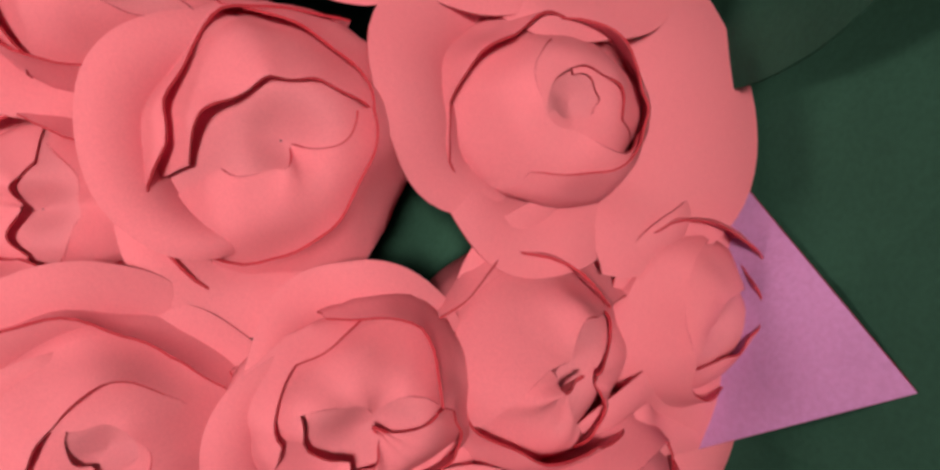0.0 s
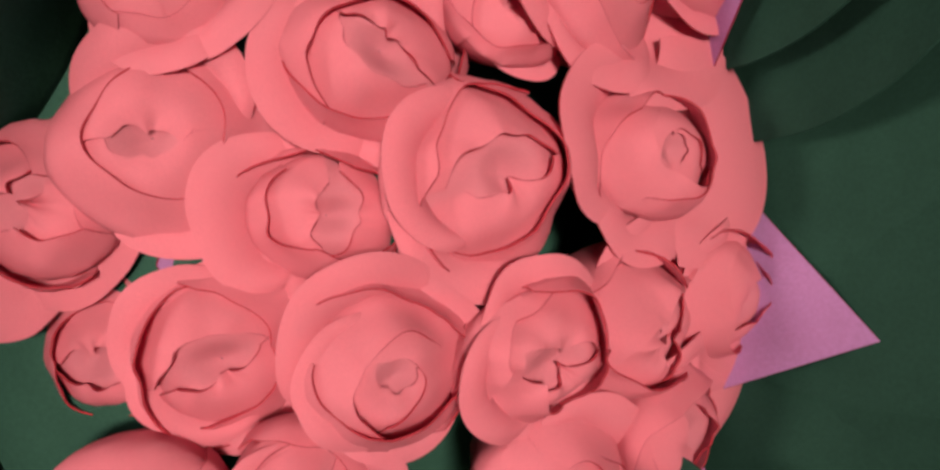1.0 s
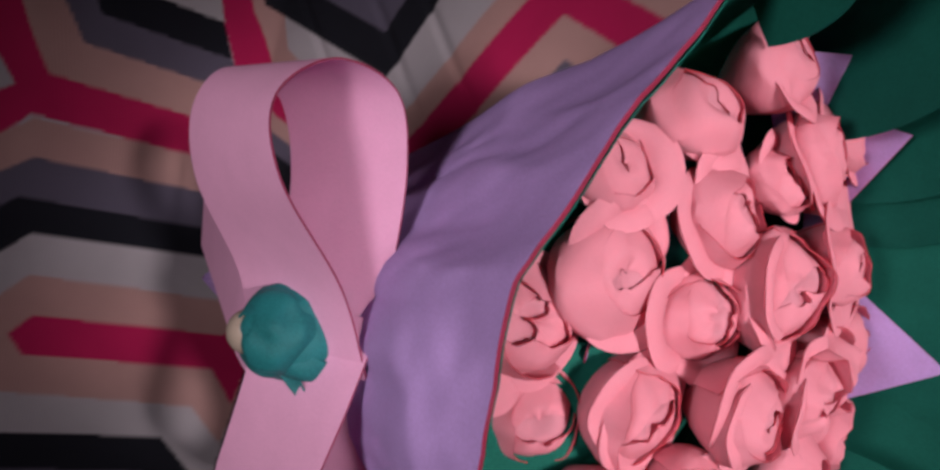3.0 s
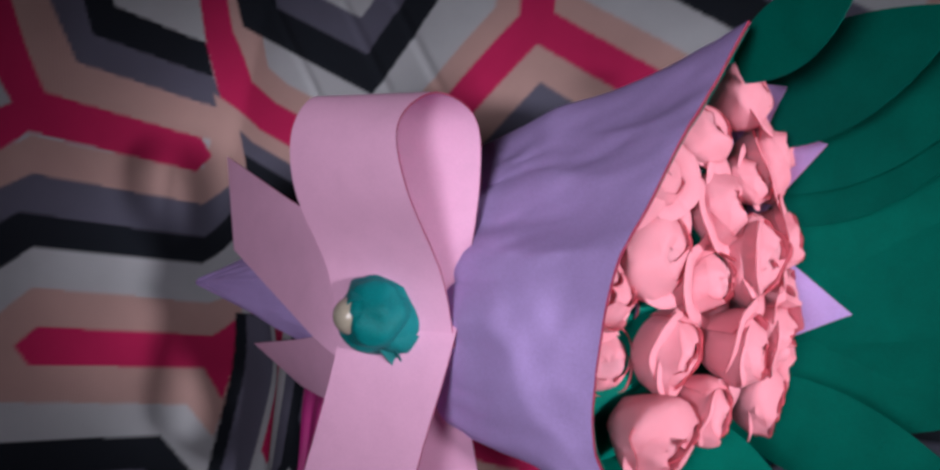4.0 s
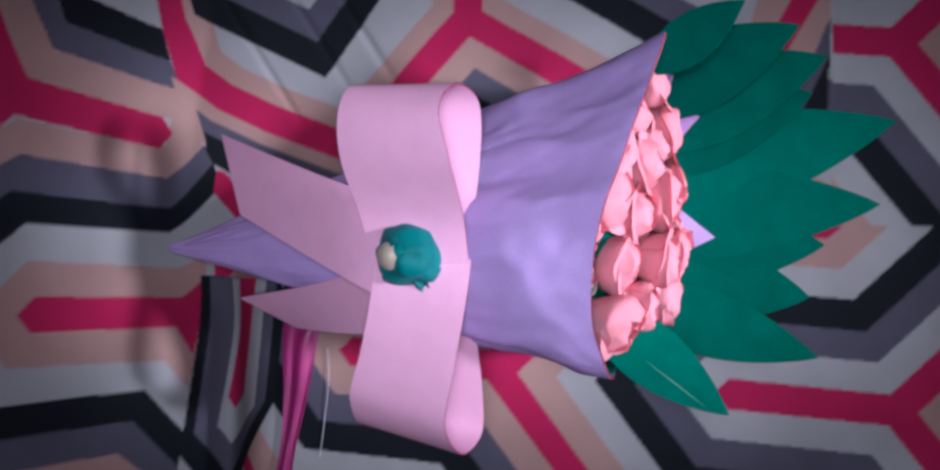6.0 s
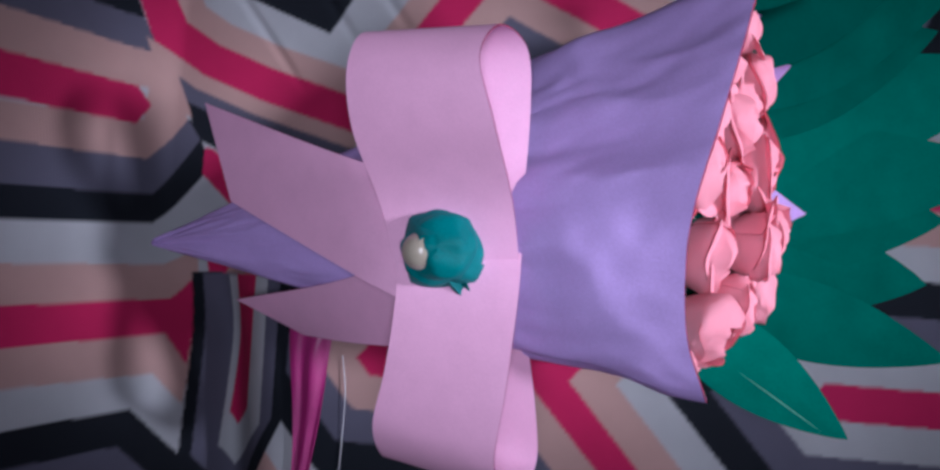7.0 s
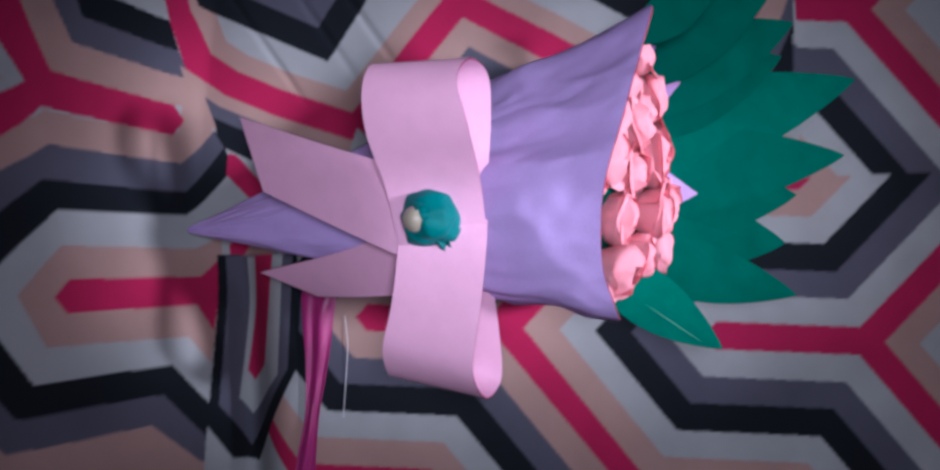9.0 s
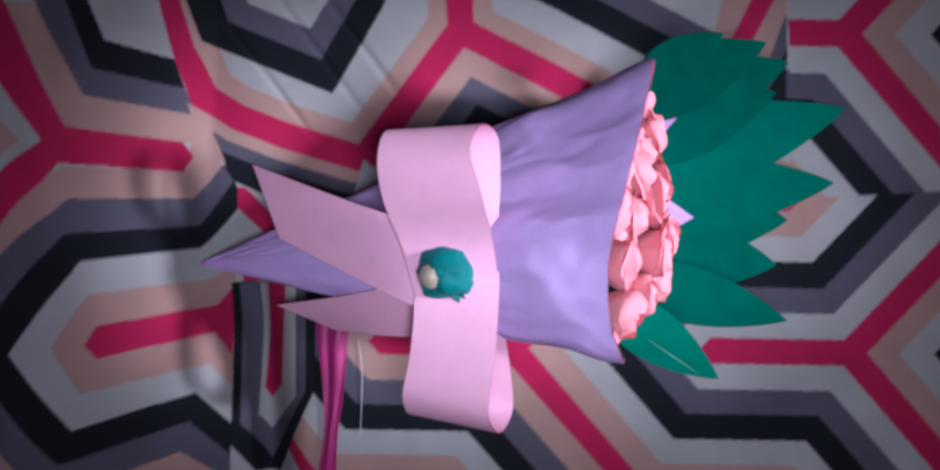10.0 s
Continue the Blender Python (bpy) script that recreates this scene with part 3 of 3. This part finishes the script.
upper = curve_points([(-0.131, 0.126, 0.152, 0.064, 0.0), (-0.135, 0.160, 0.167, 0.067, 0.010), (-0.143, 0.195, 0.194, 0.069, 0.020), (-0.1465, 0.224, 0.199, 0.064, 0.016), (-0.139, 0.243, 0.186, 0.066, 0.006), (-0.126, 0.237, 0.166, 0.064, 0.0), (-0.124, 0.208, 0.154, 0.062, 0.0), (-0.127, 0.165, 0.149, 0.060, 0.0), (-0.130, 0.145, 0.148, 0.060, 0.0)])
part("upper_loop", band(upper), RIBBON, bow)
lower = curve_points([(-0.129, 0.150, 0.151, 0.064, 0.0), (-0.131, 0.115, 0.158, 0.063, 0.006), (-0.137, 0.070, 0.164, 0.063, 0.014), (-0.144, 0.030, 0.156, 0.064, 0.012), (-0.139, 0.006, 0.128, 0.071, 0.004), (-0.130, 0.016, 0.104, 0.076, 0.0), (-0.127, 0.050, 0.112, 0.070, 0.0), (-0.129, 0.100, 0.136, 0.064, 0.0), (-0.130, 0.130, 0.145, 0.060, 0.0)])
part("lower_loop", band(lower, 0.018), RIBBON, bow)


def tail(points):
    """A ribbon tail given by two edges, each a line of points."""
    a, b = (curve_points(q, 6) for q in points)
    part("tail", sheet([[Vector(u).lerp(Vector(v), j / 6) for j in range(7)] for u, v in zip(a, b)], 0.0009), RIBBON, bow)


tail((((-0.13, 0.165, 0.149), (-0.172, 0.181, 0.1475), (-0.215, 0.197, 0.130), (-0.295, 0.2296, 0.090)), ((-0.145, 0.105, 0.148), (-0.175, 0.119, 0.1465), (-0.215, 0.138, 0.127), (-0.275, 0.168, 0.098))))
tail((((-0.13, 0.150, 0.148), (-0.20, 0.122, 0.105), (-0.300, 0.104, 0.030)), ((-0.14, 0.085, 0.138), (-0.20, 0.082, 0.090), (-0.245, 0.082, 0.050))))


def crumpled_knob(centre, r):
    """Cloth gathered into a squarish button with folds that run round it."""
    bm = bmesh.new()
    bmesh.ops.create_icosphere(bm, subdivisions=5, radius=1)
    for v in bm.verts:
        n = v.co.normalized()
        square = (abs(n.x) ** 4 + abs(n.y) ** 4) ** 0.25 if abs(n.x) + abs(n.y) > 1e-6 else 0
        f = 1 - 0.10 * square * (1 - abs(n.z)) + 0.10 * noise.noise(n * 1.8)
        a = math.atan2(n.y, n.x)
        f -= 0.06 * abs(math.sin(1.5 * a + 2 * n.z + noise.noise(n * 1.5))) ** 4
        f -= 0.05 * abs(math.sin(4 * n.z + 0.8 * n.x)) ** 6
        v.co = Vector((n.x, n.y * 0.98, n.z * 0.8)) * f * r + Vector(centre)
    return bm


button = tagged(new("cloth_button"), "teal crumpled cloth button with a pearl at the bow's middle", "button")
part("cloth", crumpled_knob((-0.138, 0.139, 0.162), 0.0215), TEAL, button, "crumpled teal cloth ball")
rows = []
for i in range(9):
    k = i / 8
    rows.append([(-0.132 + 0.012 * k - 0.006 + 0.012 * j / 4 * (1 - 0.7 * k), 0.124 - 0.014 * k, 0.163 - 0.010 * k + 0.002 * math.sin(j * 1.6)) for j in range(5)])
part("cloth_end", sheet(rows, 0.0008), TEAL, button, "loose end of teal cloth")
for n, (a0, span, r0, top) in enumerate(((0.4, 3.0, 0.0225, 0.176), (2.2, 2.2, 0.0215, 0.179), (4.6, 2.6, 0.0220, 0.174))):
    rows = []
    for i in range(9):
        k = i / 8
        row = []
        for j in range(25):
            u = j / 12 - 1
            a = a0 + u * span / 2
            square = 1 / max(abs(math.cos(a)), abs(math.sin(a))) ** 0.5
            r = r0 * (0.97 - 0.62 * k**2.6 + 0.07 * u + 0.05 * math.sin(5 * k + 3 * a)) * square
            row.append((-0.138 + r * math.cos(a), 0.139 + r * math.sin(a), 0.146 + (top - 0.146) * k * (1 - 0.15 * u * u)))
        rows.append(row)
    part("cloth_fold", sheet(rows, 0.0009), TEAL, button, "wrapped fold of teal cloth")
bm = bmesh.new()
bmesh.ops.create_uvsphere(bm, u_segments=32, v_segments=20, radius=0.0095)
bmesh.ops.translate(bm, verts=bm.verts, vec=(-0.1470, 0.1375, 0.1700))
part("pearl", bm, PEARL, button, "glossy cream pearl")

# ---- a satin strip on the cloth ----
SATIN = material("satin", (0.30, 0.015, 0.13), 0.45, 0.1, 30, 0.05)
edge_a = curve_points([(-0.272, 0.086, -0.002), (-0.2704, 0.062, 0.002), (-0.2685, 0.022, 0.002), (-0.2707, -0.027, 0.002), (-0.279, -0.065, 0.002), (-0.288, -0.12, 0.002)], 6)
edge_b = curve_points([(-0.238, 0.080, 0.006), (-0.242, 0.060, 0.005), (-0.2475, 0.022, 0.005), (-0.257, -0.027, 0.004), (-0.261, -0.065, 0.003), (-0.266, -0.12, 0.003)], 6)
rows = []
for n, (a, b) in enumerate(zip(edge_a, edge_b)):
    row = []
    for j in range(13):
        k = j / 12
        p = Vector(a).lerp(Vector(b), k)
        p.z += 0.0035 * math.sin(math.pi * k) * (0.6 + 0.4 * math.sin(n * 0.35)) + 0.0016 * math.sin(11 * k + n * 0.12)
        row.append(p)
    rows.append(row)
tagged(part("satin_strip", sheet(rows, 0.0008), SATIN), "folded magenta satin strip lying on the bedspread", "cloth strip")

THREAD = material("thread", (0.5, 0.5, 0.52), 0.6)
line = curve_points([(-0.232, 0.062, 0.002), (-0.230, 0.035, 0.003), (-0.233, 0.0, 0.002), (-0.236, -0.03, 0.002)], 8)
ring = [[Vector(p) + Vector((0.0004 * math.cos(a), 0, 0.0004 * math.sin(a))) for a in (0, 1.57, 3.14, 4.71)] for p in line]
tagged(part("loose_thread", sheet(ring, 0, True), THREAD), "thin pale thread lying on the bedspread", "thread")

# ---- the room ----
def slab(name, lo, hi, mat):
    bm = bmesh.new()
    bmesh.ops.create_cube(bm, size=1)
    for v in bm.verts:
        v.co = [l + (c + 0.5) * (h - l) for c, l, h in zip(v.co, lo, hi)]
    return tagged(part(name, bm, mat, smooth=False), kind="structure")


slab("floor", (-2, -2, -0.6), (2, 2, -0.5), WALL)
slab("ceiling", (-2, -2, 2.1), (2, 2, 2.2), WALL)
slab("wall_north", (-2, 2, -0.5), (2, 2.1, 2.1), WALL)
slab("wall_south", (-2, -2.1, -0.5), (2, -2, 2.1), WALL)
slab("wall_east", (2, -2, -0.5), (2.1, 2, 2.1), WALL)
slab("wall_west", (-2.1, -2, -0.5), (-2, 2, 2.1), WALL)
